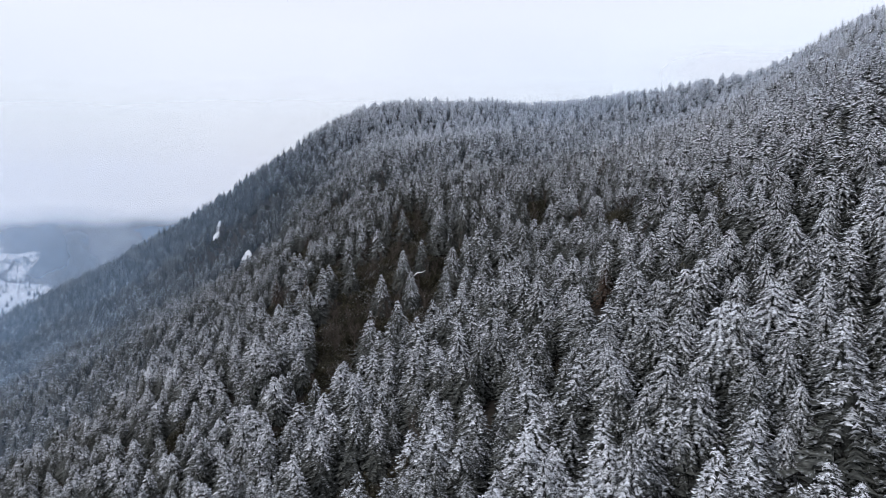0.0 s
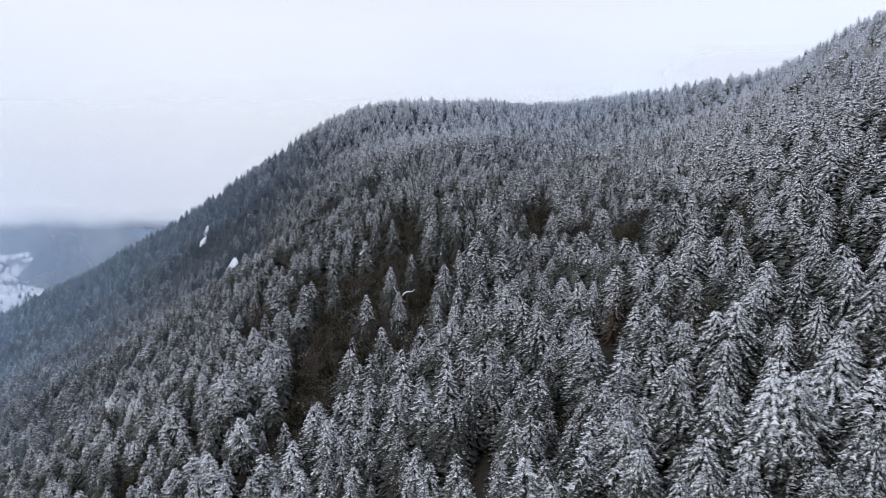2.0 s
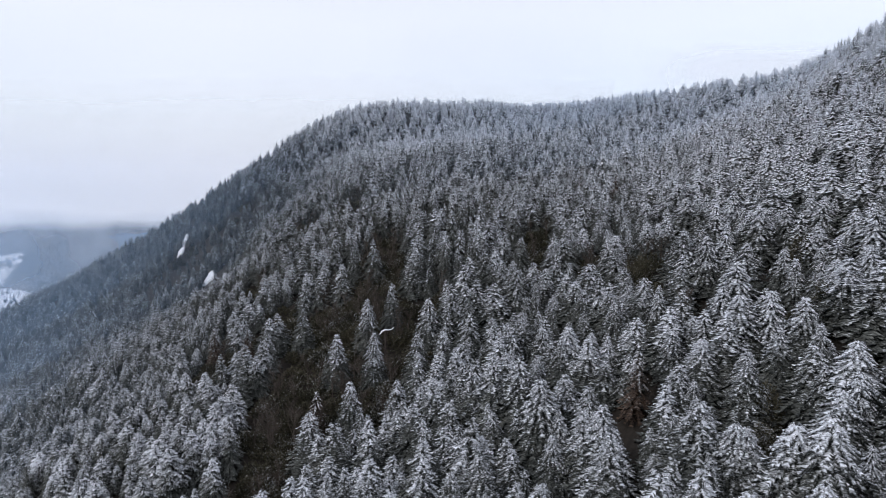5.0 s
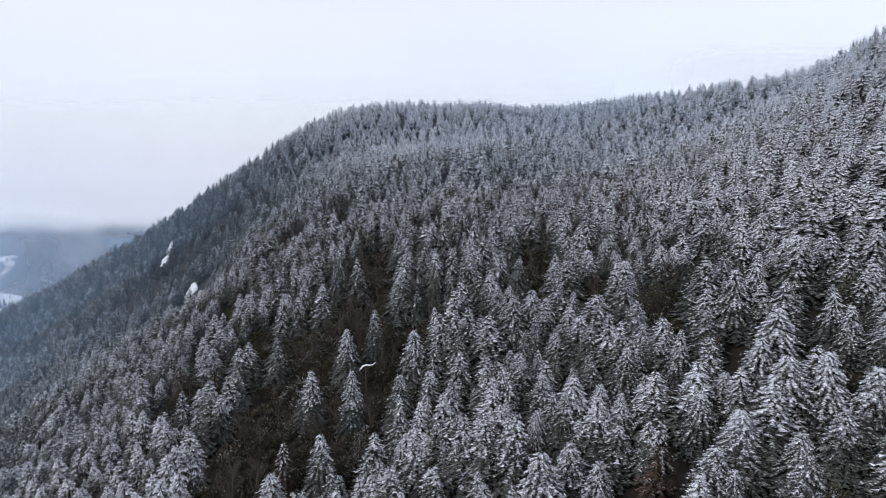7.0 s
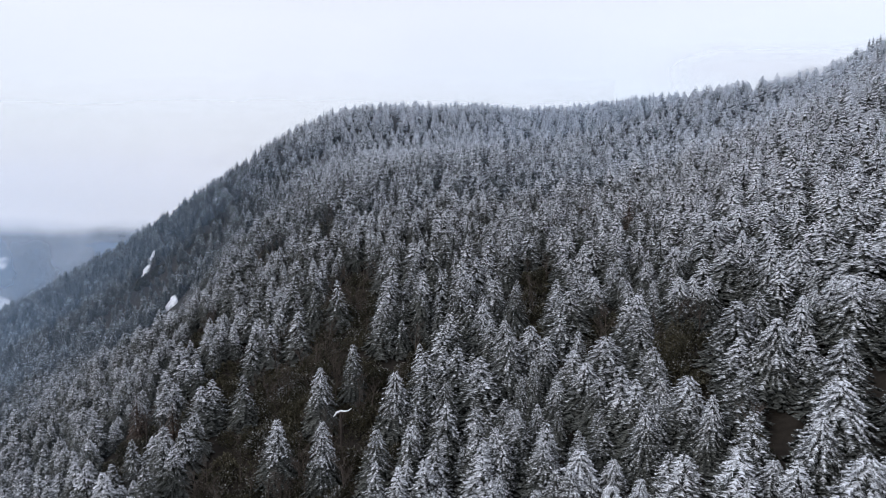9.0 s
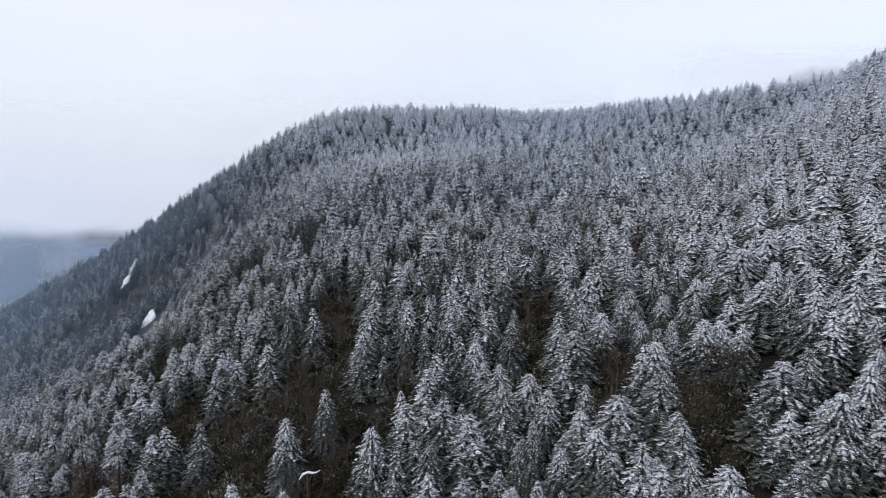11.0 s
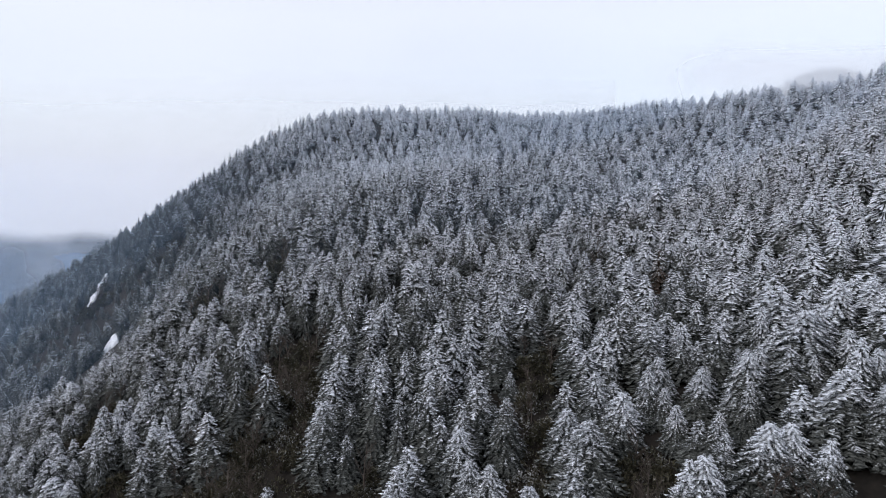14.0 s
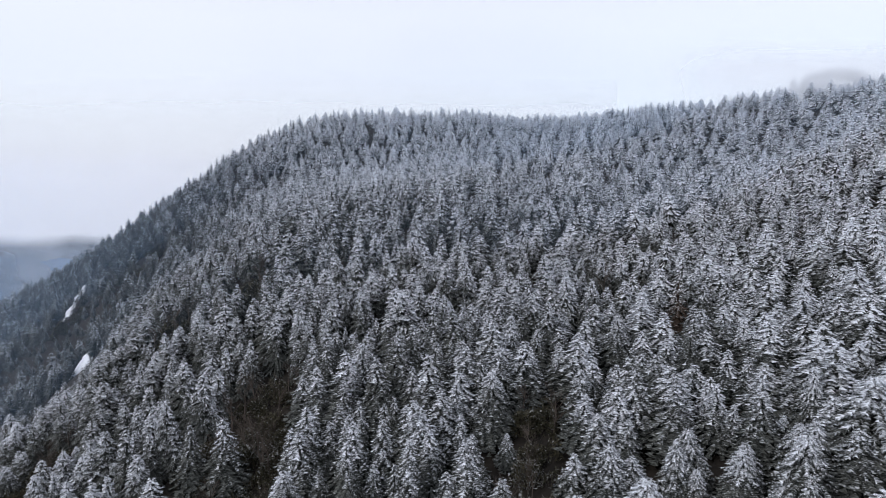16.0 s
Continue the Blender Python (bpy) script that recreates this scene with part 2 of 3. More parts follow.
# ---------------------------------------------------------------- trees
def fir(rng, height, width, whorls, per, twigs, snow, bare=0.10, sides=6, spread=1.0, single=False, heart=0.26, coarse=False):
    """A fir as arrays: needles, snow and trunk, each as (places, triangles). Whorls of drooping boughs carry flat sprays of twigs; snow lies on them.
    With no twigs each bough is one keeled, drooping fan, plainer still with coarse."""
    nv, nf, sv, sf, na, sa = [], [], [], [], [], []
    nn = ns = 0
    lean = rng.normal(0, 0.010, 2)
    power, taper = rng.uniform(0.66, 0.92), rng.uniform(0.80, 0.98)

    def reach_at(f):
        return width * 0.5 * min(1, (1 - f) / taper) ** power * (0.70 + 0.30 * min(1, (f + 0.05) / 0.22)) + 0.30

    # the dark inner foliage, and the leader at the top
    levels = (0.0, 0.06, 0.24, 0.42, 0.60, 0.78, 0.90, 1.0) if sides > 4 else (0.0, 0.06, 0.45, 0.82, 0.97)
    ang = np.arange(sides) * 2 * math.pi / sides
    core, tri = [], []
    for k, f in enumerate(levels):
        rad = 0.02 if k == len(levels) - 1 else reach_at(f) * (0.12 if k == 0 else heart * (1.1 - 0.7 * f))
        zz = height * (bare + (1 - bare) * f)
        jit = rng.uniform(0.45, 1.35, sides)
        core += [[rad * q * math.cos(t + k) + lean[0] * zz, rad * q * math.sin(t + k) + lean[1] * zz, zz] for q, t in zip(jit, ang)]
        if k:
            o = (k - 1) * sides
            for i in range(sides):
                j = (i + 1) % sides
                tri += [(o + i, o + j, o + sides + j), (o + i, o + sides + j, o + sides + i)]
    nv.append(np.array(core))
    nf.append(np.array(tri))
    na.append(np.array([(0, 0, f - 0.6 if f < 0.8 else f - 0.1) for f in levels for _ in range(sides)]))
    nn = len(core)
    for k in range(whorls):
        f = 1 - (1 - min(max((k + rng.uniform(-0.28, 0.28)) / (whorls - 0.6), 0), 0.965)) ** 1.15
        z0 = height * (bare + (1 - bare) * f)
        reach = reach_at(f)
        n_b = max(4, int(round(per * (0.45 + 0.55 * min(1, (1 - f) / 0.55)))))
        turn = rng.uniform(0, 6.28)
        for b in range(n_b):
            az = turn + (b + rng.uniform(-0.35, 0.35)) * 2 * math.pi / n_b
            L = reach * rng.uniform(0.72, 1.18)
            rise = rng.uniform(0.14, 0.28) * (0.4 + 0.8 * f) 
            droop = rng.uniform(0.50, 0.76) * (1.2 - 0.4 * f) + 1.5 * max(0, f - 0.86)
            zb = z0 + rng.uniform(-0.32, 0.32) * height / whorls
            d, p = np.array([math.cos(az), math.sin(az)]), np.array([-math.sin(az), math.cos(az)])
            if twigs:
                wide = (L * rng.uniform(0.10, 0.17) + 0.18) * spread
                s = np.linspace(0.38, 1.0, twigs + 1)
                r = s * L
                z = zb + L * (rise * s - droop * s**2)
                spine = np.column_stack([r[:, None] * d + lean * zb, z])
                tips, tri, grain = [], [], [(q, 0, f + 0.12 - 0.55 * (1 - c)) for q, c in zip(r, s)]
                for j in range(twigs):
                    w = wide * (1.15 - 0.75 * abs(s[j] - 0.45)) * rng.uniform(0.7, 1.3)
                    out_r = r[j] + L * 1.05 / twigs * rng.uniform(0.6, 1.3)
                    for side in (-1, 1):
                        hang = rng.uniform(0.10, 0.50) * w
                        tips.append([*(out_r * d + side * w * p + lean * zb), z[j] - hang - droop * L * 0.12])
                        grain.append((out_r, w, f - 0.10 - 0.35 * (1 - s[j])))
                        tri.append((j, j + 1, twigs + len(tips)) if side < 0 else (j + 1, j, twigs + len(tips)))
                pts = np.vstack([spine, tips])
            else:
                # root, keel and tip, with an edge hanging on either side
                s = np.array([0.16, 0.62, 1.0, 0.60, 0.56])
                w = (L * math.tan(math.pi / n_b) * 0.50 + 0.12) * spread * rng.uniform(0.75, 1.2)
                off = np.array([0, 0, 0, w, -w])
                z = zb + L * (rise * s - droop * s**2) - np.array([0, 0, 0, 0.55, 0.55]) * w * rng.uniform(0.7, 1.3)
                pts = np.column_stack([(s * L)[:, None] * d + off[:, None] * p + lean * zb, z])
                grain = [(q * L, abs(o), f + e) for q, o, e in zip(s, off, (-0.35, 0.14, 0.0, -0.24, -0.24))]
                tri = [(0, 1, 3), (0, 4, 1), (1, 2, 3), (1, 4, 2)]
                if coarse:
                    # a fork of two ragged sprays
                    far_s = np.array([0.14, *(rng.uniform(0.72, 1.04, 2)), *(rng.uniform(0.72, 1.04, 2))])
                    off = w * np.array([0, rng.uniform(0.0, 0.25), rng.uniform(0.85, 1.25), -rng.uniform(0.0, 0.25), -rng.uniform(0.85, 1.25)])
                    z = zb + L * (rise * far_s - droop * far_s**2) - 0.45 * np.abs(off) * rng.uniform(0.5, 1.3, 5)
                    pts = np.column_stack([(far_s * L)[:, None] * d + off[:, None] * p + lean * zb, z])
                    grain = [(q * L, abs(o), f + e) for q, o, e in zip(far_s, off, (-0.40, 0.14, 0.04, 0.14, 0.04))]
                    tri = [(0, 1, 2), (0, 4, 3)]
            tri = np.array(tri)
            laden = rng.random() < snow * (0.10 + 0.95 * min(1, max(0, (f - 0.15) / 0.5)))
            if single and laden:
                sv.append(pts)
                sa.append(np.array(grain) + (rng.uniform(0, 0.4), 0, rng.normal(0, 0.06)))
                sf.append(tri + ns)
                ns += len(pts)
                continue
            nv.append(pts)
            na.append(np.array(grain) + (rng.uniform(0, 0.4), 0, rng.normal(0, 0.06)))
            nf.append(tri + nn)
            nn += len(pts)
            if laden:
                mid = np.vstack([spine, np.repeat(spine[:-1] * 0.45 + spine[1:] * 0.55, 2, 0)])
                q = mid + (pts - mid) * rng.uniform(0.5, 0.95)
                q[:, 2] += 0.06 + 0.04 * L
                on = rng.random(len(tri)) < 0.5 + 0.5 * snow
                if on.any():
                    sv.append(q)
                    sa.append(na[-1])
                    sf.append(tri[on] + ns)
                    ns += len(q)
    # trunk
    ring = 3 if sides < 7 else 7
    ang = np.arange(ring) * 2 * math.pi / ring
    tv, tf = [], []
    for k, f in enumerate((0, 0.85)):
        rad = max(0.012 * height * (1 - f), 0.02)
        zz = f * height - (1.2 if k == 0 else 0)
        tv += [[rad * math.cos(a) + lean[0] * zz, rad * math.sin(a) + lean[1] * zz, zz] for a in ang]
        if k:
            o = (k - 1) * ring
            for i in range(ring):
                j = (i + 1) % ring
                tf += [(o + i, o + j, o + ring + j), (o + i, o + ring + j, o + ring + i)]
    if not sv:
        sv, sf, sa = [np.array(nv[-1]) + (0, 0, 0.06)], [nf[-1] - nf[-1].min()], [na[-1]]
    return (np.vstack(nv), np.vstack(nf), np.vstack(na)), (np.vstack(sv), np.vstack(sf), np.vstack(sa)), (np.array(tv), np.array(tf), np.zeros((len(tv), 3)))


def joined(parts):
    """Arrays of one mesh with a material index per part, and the run of the twigs where the parts have it."""
    v, f, m, g, o = [], [], [], [], 0
    for i, (pv, pf, *grain) in enumerate(parts):
        v.append(pv)
        f.append(pf + o)
        m.append(np.full(len(pf), i))
        g.append(grain[0] if grain else np.zeros((len(pv), 3)))
        o += len(pv)
    return np.vstack(v).astype(np.float32), np.vstack(f).astype(np.int32), np.concatenate(m), np.vstack(g).astype(np.float32)


def planted(name, protos, pick, places, turns, sizes, mats):
    """Many trees as one mesh: each a turned and scaled copy of a pattern."""
    vs, fs, ms, gs, o = [], [], [], [], 0
    for i, (v, f, m, g) in enumerate(protos):
        sel = np.nonzero(pick == i)[0]
        if not len(sel):
            continue
        c, s = np.cos(turns[sel])[:, None], np.sin(turns[sel])[:, None]
        sw, sh = sizes[sel, 0][:, None], sizes[sel, 1][:, None]
        x = (v[:, 0] * c - v[:, 1] * s) * sw + places[sel, 0][:, None]
        y = (v[:, 0] * s + v[:, 1] * c) * sw + places[sel, 1][:, None]
        z = v[:, 2] * sh + places[sel, 2][:, None]
        vs.append(np.stack([x, y, z], -1).reshape(-1, 3).astype(np.float32))
        fs.append((f[None] + (np.arange(len(sel)) * len(v))[:, None, None] + o).reshape(-1, 3).astype(np.int32))
        ms.append(np.tile(m, len(sel)))
        gs.append(np.tile(g, (len(sel), 1)))
        o += len(sel) * len(v)
    return mesh_object(name, np.vstack(vs), np.vstack(fs), mats, np.concatenate(ms), spray=np.vstack(gs))


rng = np.random.default_rng(7)
# gaps in the canopy: centre x, y and half-widths
GAPS = [(-24, 178, 9, 32), (-20, 187, 8, 10), (-12, 161, 8, 12), (-6, 186, 6, 7), (6, 190, 5, 6), (-13, 229, 6, 8), (-25, 139, 7.5, 12), (-23, 205, 8, 9), (-10, 219, 5, 7), (-19, 222, 5, 6)]
GAPS += [(42, 176, 4, 6), (50, 160, 3.8, 7.0), (22, 128, 3, 4), (-58, 232, 4, 8), (-55, 188, 4, 8), (35, 207, 2.6, 8), (-4, 172, 7.5, 13), (31, 191, 3.2, 9), (-9, 155, 5, 8), (-7, 92, 3.0, 7), (-10, 198, 8, 11), (-31, 160, 5, 10)]
GAPS += [(60, 247, 4, 6), (-32, 284, 4, 7), (-50, 272, 4, 7), (-155, 394, 6, 9), (-124, 410, 5, 8), (47, 133, 1.8, 2.2), (-33, 121, 3.5, 8), (-17, 88, 5.0, 9), (-42, 198, 6, 13)]
GAPS += [(42, 97, 3.5, 4.5), (46, 147, 3.0, 5), (56, 119, 2.2, 2.6), (150, 215, 4, 4), (-63, 127, 3, 4.5), (5, 98, 2.5, 4.5), (22, 99, 2.5, 3), (-52, 186, 3.5, 5)]
SNOW_PATCHES = [(-162, 403, 2.2, 4.0), (-165, 413, 1.5, 3.6), (-167.5, 423, 1.3, 3.0), (-120.8, 346.5, 3.2, 4.0)]
VISTAS = [(-159, 391, 3.6, 5.0), (-116, 334, 8, 13)]
# firs that stand out from the rest
LONE = [(-12.8, 180.7), (-9.4, 165.5), (3.0, 172.9), (-1.9, 200.7), (-7.1, 186.5), (-18.7, 141), (-12, 147.2), (-38.7, 190.8), (-41.5, 167)]
LONE += [(43.2, 135), (25.6, 102.1), (11, 111.5), (7.3, 110.2), (24, 179.2), (55.6, 162.8), (43.9, 161), (29.9, 168.3), (35, 165.8)]
LONE += [(37.8, 159.9), (28.1, 173.5), (21.5, 181.4), (27.2, 190), (42.4, 184.7), (64.8, 161.6), (-30.8, 207.6), (-34.5, 205.3)]
LONE += [(-15.2, 214.9), (-22.1, 217.9), (-24, 208.4), (-18.8, 170.2), (-40.4, 189.8), (-31.1, 188.1), (12.2, 165.2), (56.1, 132.1)]
LONE += [(0.6, 159.6), (58.2, 111.3), (61.2, 89.9), (36.5, 81.7), (33.1, 227.2), (27.9, 210.4), (5.9, 225.2), (50.6, 220.8)]


# tall firs on the spur's edge, and their tops' heights
SPUR = [(-213, 521, -11), (-209, 516, -14.5), (-220, 524, -18), (-234, 528, -25)]
DYING = [(-46, 187), (-58, 196), (64, 228), (34, 118), (-20, 152)]


def grove(spacing, x0, x1, y0, y1):
    """Jittered places of trees on a triangular net."""
    gx, gy = np.meshgrid(np.arange(x0, x1, spacing), np.arange(y0, y1, spacing * 0.87))
    gx[1::2] += spacing / 2
    p = np.stack([gx.ravel(), gy.ravel()], -1)
    return p + rng.uniform(-0.45, 0.45, p.shape) * spacing


def close_by(q):
    return ((q[:, 0] - 30) / 110) ** 2 + ((q[:, 1] - 140) / 140) ** 2 < 1


# the firs stand closer on the middle of the slope
wide_net, close_net = grove(5.6, -470, 400, -25, 590), grove(4.35, -100, 160, -5, 290)
young_net = grove(4.1, -330, -20, 60, 400)
young = (stature(young_net[:, 0], young_net[:, 1]) < 0.70) & (young_net[:, 1] < 345)
wide_net = wide_net[(stature(wide_net[:, 0], wide_net[:, 1]) >= 0.70) | (wide_net[:, 1] >= 345) | (wide_net[:, 0] > -20)]
p = np.vstack([wide_net[~close_by(wide_net)], close_net[close_by(close_net)], young_net[young & ~close_by(young_net)]])
x, y = p[:, 0], p[:, 1]
keep = (y < crest(x) + 22) & (np.abs(x) < 0.80 * y + 30) & (land(x, y) > -165)
for cx, cy, a, b in GAPS + SNOW_PATCHES + VISTAS:
    keep &= ((x - cx) / a) ** 2 + ((y - cy) / b) ** 2 > rng.uniform(1.5, 2.1, len(x))
for cx, cy in LONE + DYING:
    keep &= np.hypot(x - cx, y - cy) > 4.6
aside = ~keep & (y < crest(x) + 70) & (np.abs(x) < 0.80 * y + 110) & (land(x, y) > -165) & ((y > crest(x) + 22) | (np.abs(x) > 0.80 * y + 30))
outer = p[aside]
p = np.vstack([np.array(LONE), p[keep]])
lone = np.arange(len(p)) < len(LONE)
x, y = p[:, 0], p[:, 1]
z = land(x, y)
patch = np.array([noise.noise((a / 28, b / 28, 3.1)) for a, b in p])
count = len(p)
size = np.clip(rng.normal(0.90, 0.18, count) * (1 + 0.15 * patch), 0.42, 1.2)
size[lone] = rng.uniform(1.0, 1.1, len(LONE))
for cx, cy, a, b in VISTAS:
    size[np.hypot(x - cx - 6, y - cy + 17) < 23] *= 0.55
for cx, cy in ((-79, 270), (-92, 272), (-88, 288), (-98, 288), (-106, 305), (-113, 322)):
    size[np.hypot(x - cx, y - cy) < 12] *= 0.62
slim = np.clip(rng.normal(1.0, 0.15, count), 0.70, 1.40) * (0.60 + 0.40 * stature(x, y))
grown = stature(x, y)
turn = rng.uniform(0, 6.28, count)
# nearness to the stretch of hillside that is flown over
d = np.hypot(x - np.clip(x, 22, 72), y - np.clip(y, 50, 190)) - 40 * lone + rng.uniform(0, 6, count)
order = np.argsort(d)
hero, rest = order[:300], order[300:]
rest = rest[np.argsort(np.hypot(x - np.clip(x, -65, 95), y - np.clip(y, 40, 245))[rest], kind="stable")]
near_rest, mid_rest, far_rest = rest[:850], rest[850:2600], rest[2600:]
snowy = np.clip(0.70 + 0.55 * patch + 0.0016 * (z + 20) + 0.0020 * np.maximum(x - 30, 0) - 0.35 * smooth(x, 110, 170) - 0.10 * smooth(x, -20, -90) - 0.5 * smooth(x, -15, -60) * smooth(y, 160, 230) - 0.85 * mound(x, y, -48, 220, 55) - 0.75 * mound(x, y, -10, 104, 36) - 0.6 * mound(x, y, -6, 234, 26) - 0.75 * mound(x, y, -40, 262, 52) - 0.65 * mound(x, y, 65, 285, 66) - 0.30 * mound(x, y, -88, 268, 45) + 0.40 * smooth(y, 340, 430) * smooth(x, -120, -60) + 0.32 * smooth(x, 35, 75) + 0.22 * smooth(x, 15, 45) * smooth(y, 165, 120) + rng.normal(0, 0.28, count), 0, 0.999)

TALL, BROAD = 14.5, 7.2
LEVELS = (0.14, 0.62, 0.96)
STEPS = (0.46, 0.80)
near_protos = [joined(fir(rng, TALL, BROAD, 21, 14, 3, s, single=True, spread=1.0, heart=0.30)) for s in LEVELS for _ in range(4)]
mid_protos = [joined(fir(rng, TALL, BROAD, 19, 14, 0, s, sides=5, coarse=True, spread=1.1, single=True, heart=0.34)) for s in LEVELS for _ in range(4)]
far_protos = [joined(fir(rng, TALL, BROAD, 15, 10, 0, s, sides=4, coarse=True, single=True, heart=0.36)) for s in LEVELS for _ in range(4)]


def choose(sel, each):
    return (np.digitize(snowy[sel], STEPS) * each + rng.integers(0, each, len(sel))).astype(int)


for label, sel, protos in (("dense snow-dusted firs on the near slope", near_rest, near_protos), ("dense snow-dusted firs covering the mid slope", mid_rest, mid_protos),
                           ("distant snow-dusted firs covering the hill up to its crest", far_rest, far_protos)):
    places = np.column_stack([x[sel], y[sel], z[sel]])
    sizes = np.column_stack([size[sel] * slim[sel], size[sel] * grown[sel]])
    tagged(planted("fir_forest", protos, choose(sel, 4), places, turn[sel], sizes, [NEEDLES, SNOW, BARK]), label, "forest", kind="stuff")

masters = []
SAYS = ("dark green fir with thin patchy snow", "tall green fir dusted with fresh snow", "tall fir heavily laden with fresh snow")
for level, s in enumerate(LEVELS):
    for _ in range(4):
        needles, cover, trunk = fir(rng, TALL, BROAD, 24, 20, 4, min(1, s + 0.12), sides=8, spread=0.78, heart=0.26)
        base = new("fir_tree")
        mesh_object("trunk", *trunk[:2], [BARK], parent=base)
        crown = mesh_object("crown", *needles[:2], [NEEDLES], parent=base, spray=needles[2])
        tagged(mesh_object("snow_cover", *cover[:2], [SNOW], parent=crown, spray=cover[2]), "patchy fresh snow on the boughs", kind="stuff")
        masters.append(tagged(base, SAYS[level], "tree", group="firs on the slope"))
rusty = []
for _ in range(2):
    needles, cover, trunk = fir(rng, TALL, BROAD * 0.85, 19, 10, 4, 0.25, sides=9, heart=0.2)
    base = new("dying_fir")
    mesh_object("trunk", *trunk[:2], [BARK], parent=base)
    crown = mesh_object("crown", *needles[:2], [RUST], parent=base, spray=needles[2])
    tagged(mesh_object("snow_cover", *cover[:2], [SNOW], parent=crown, spray=cover[2]), "thin snow on the dry boughs", kind="stuff")
    rusty.append(tagged(base, "dying fir with thin reddish-brown needles", "tree", group="dying firs"))
for i, (px, py) in enumerate(DYING):
    m = Matrix.LocRotScale((px, py, float(land(px, py))), Euler((0, 0, i * 1.3)), None)
    ob = rusty[i] if i < 2 else copy_thing(rusty[i % 2], m)
    ob.matrix_basis = m
    ob.scale = [0.72 + 0.05 * (i % 3)] * 3
for i, (px, py, top) in enumerate(SPUR):
    foot_z = float(land(px, py))
    ob = copy_thing(masters[i % 3], Matrix.LocRotScale((px, py, foot_z), Euler((0, 0, i * 1.7)), None))
    ob.scale = (0.95, 0.95, (top - foot_z) / TALL)
used = set()
for i, k in zip(hero, choose(hero, 4)):
    m = Matrix.LocRotScale((x[i], y[i], z[i]), Euler((0, 0, turn[i])), None)
    if k in used:
        ob = copy_thing(masters[k], m)
    else:
        ob = masters[k]
        ob.matrix_basis = m
        used.add(k)
    ob.scale = (size[i] * slim[i], size[i] * slim[i], size[i] * grown[i])
for k, ob in enumerate(masters):
    if k not in used:
        for o in (*ob.children_recursive, ob):
            bpy.data.objects.remove(o)


# ---------------------------------------------------------------- undergrowth in the gaps
def stick(a, b, ra, rb, n=4):
    """A tapered limb between two places, as arrays."""
    a, b = np.array(a, float), np.array(b, float)
    w = (b - a) / (np.linalg.norm(b - a) + 1e-6)
    u = np.cross(w, (0.3, 0.9, 0.2))
    u /= np.linalg.norm(u)
    v = np.cross(w, u)
    t = np.arange(n) * 2 * math.pi / n
    circle = np.cos(t)[:, None] * u + np.sin(t)[:, None] * v
    f = []
    for i in range(n):
        j = (i + 1) % n
        f += [(i, j, n + j), (i, n + j, n + i)]
    return np.vstack([a + ra * circle, b + rb * circle]), np.array(f)


def bare_tree(rng, height):
    """A leafless tree: trunk, limbs and a haze of twigs."""
    trunk, limbs, twigs = [], [], []
    top = np.array([rng.normal(0, 0.4), rng.normal(0, 0.4), height * 0.75])
    knee = top * 0.5 + np.array([rng.normal(0, 0.2), rng.normal(0, 0.2), 0])
    trunk += [stick((0, 0, -0.6), knee, 0.17, 0.12, 6), stick(knee, top, 0.12, 0.05, 6)]
    for k in range(11):
        f = rng.uniform(0.3, 1.0)
        a = knee * (f / 0.5) if f < 0.5 else knee + (top - knee) * (f - 0.5) / 0.5
        az, L = rng.uniform(0, 6.28), height * rng.uniform(0.22, 0.40) * (1.2 - 0.5 * f)
        b = a + np.array([math.cos(az) * L * 0.6, math.sin(az) * L * 0.6, L * 0.75])
        limbs.append(stick(a, b, 0.05, 0.022, 4))
        for _ in range(9):
            g = rng.uniform(0.25, 1.0)
            c = a + (b - a) * g
            az2, l2 = az + rng.normal(0, 0.9), L * rng.uniform(0.25, 0.5)
            e = c + np.array([math.cos(az2) * l2 * 0.6, math.sin(az2) * l2 * 0.6, l2 * rng.uniform(0.4, 0.9)])
            twigs.append(stick(c, e, 0.022, 0.008, 3))
            for _ in range(2):
                h = c + (e - c) * rng.uniform(0.4, 1)
                o = h + rng.normal(0, 0.28, 3) * l2 + np.array([0, 0, 0.25 * l2])
                twigs.append(stick(h, o, 0.013, 0.006, 3))
    return [joined(q)[:2] for q in (trunk, limbs, twigs)]


def thicket(rng, wide, high, n=1150):
    """A rounded evergreen shrub of many leaf clumps round a few stems."""
    leaves, stems = [], []
    for k in range(n):
        az, el = rng.uniform(0, 6.28), rng.uniform(0.05, 1.0)
        r = wide * math.sqrt(1 - (el * 0.95) ** 2) * rng.uniform(0.55, 1.08)
        c = np.array([math.cos(az) * r, math.sin(az) * r, high * el * rng.uniform(0.8, 1.1) + 0.2])
        a, b = rng.normal(0, 0.115, 3), np.array([math.cos(az) * 0.18, math.sin(az) * 0.18, 0.30]) * rng.uniform(0.5, 1.5) + rng.normal(0, 0.13, 3)
        leaves.append((np.array([c - a, c + a, c + b]), np.array([(0, 1, 2)])))
    for k in range(7):
        az = k * 0.9
        stems.append(stick((0.2 * math.cos(az), 0.2 * math.sin(az), -0.5), (wide * 0.6 * math.cos(az), wide * 0.6 * math.sin(az), high * 0.75), 0.07, 0.02, 4))
    return [joined(q)[:2] for q in (leaves, stems)]


def set_out(masters, spots, lo, hi):
    """Copies of the patterns at the spots of the plan, on the ground."""
    for i, (px, py) in enumerate(spots):
        m = Matrix.LocRotScale((px, py, float(land(px, py))), Euler((0, 0, rng.uniform(0, 6.28))), None)
        ob = masters[i] if i < len(masters) else copy_thing(masters[i % len(masters)], m)
        ob.matrix_basis = m
        ob.scale = [rng.uniform(lo, hi)] * 3


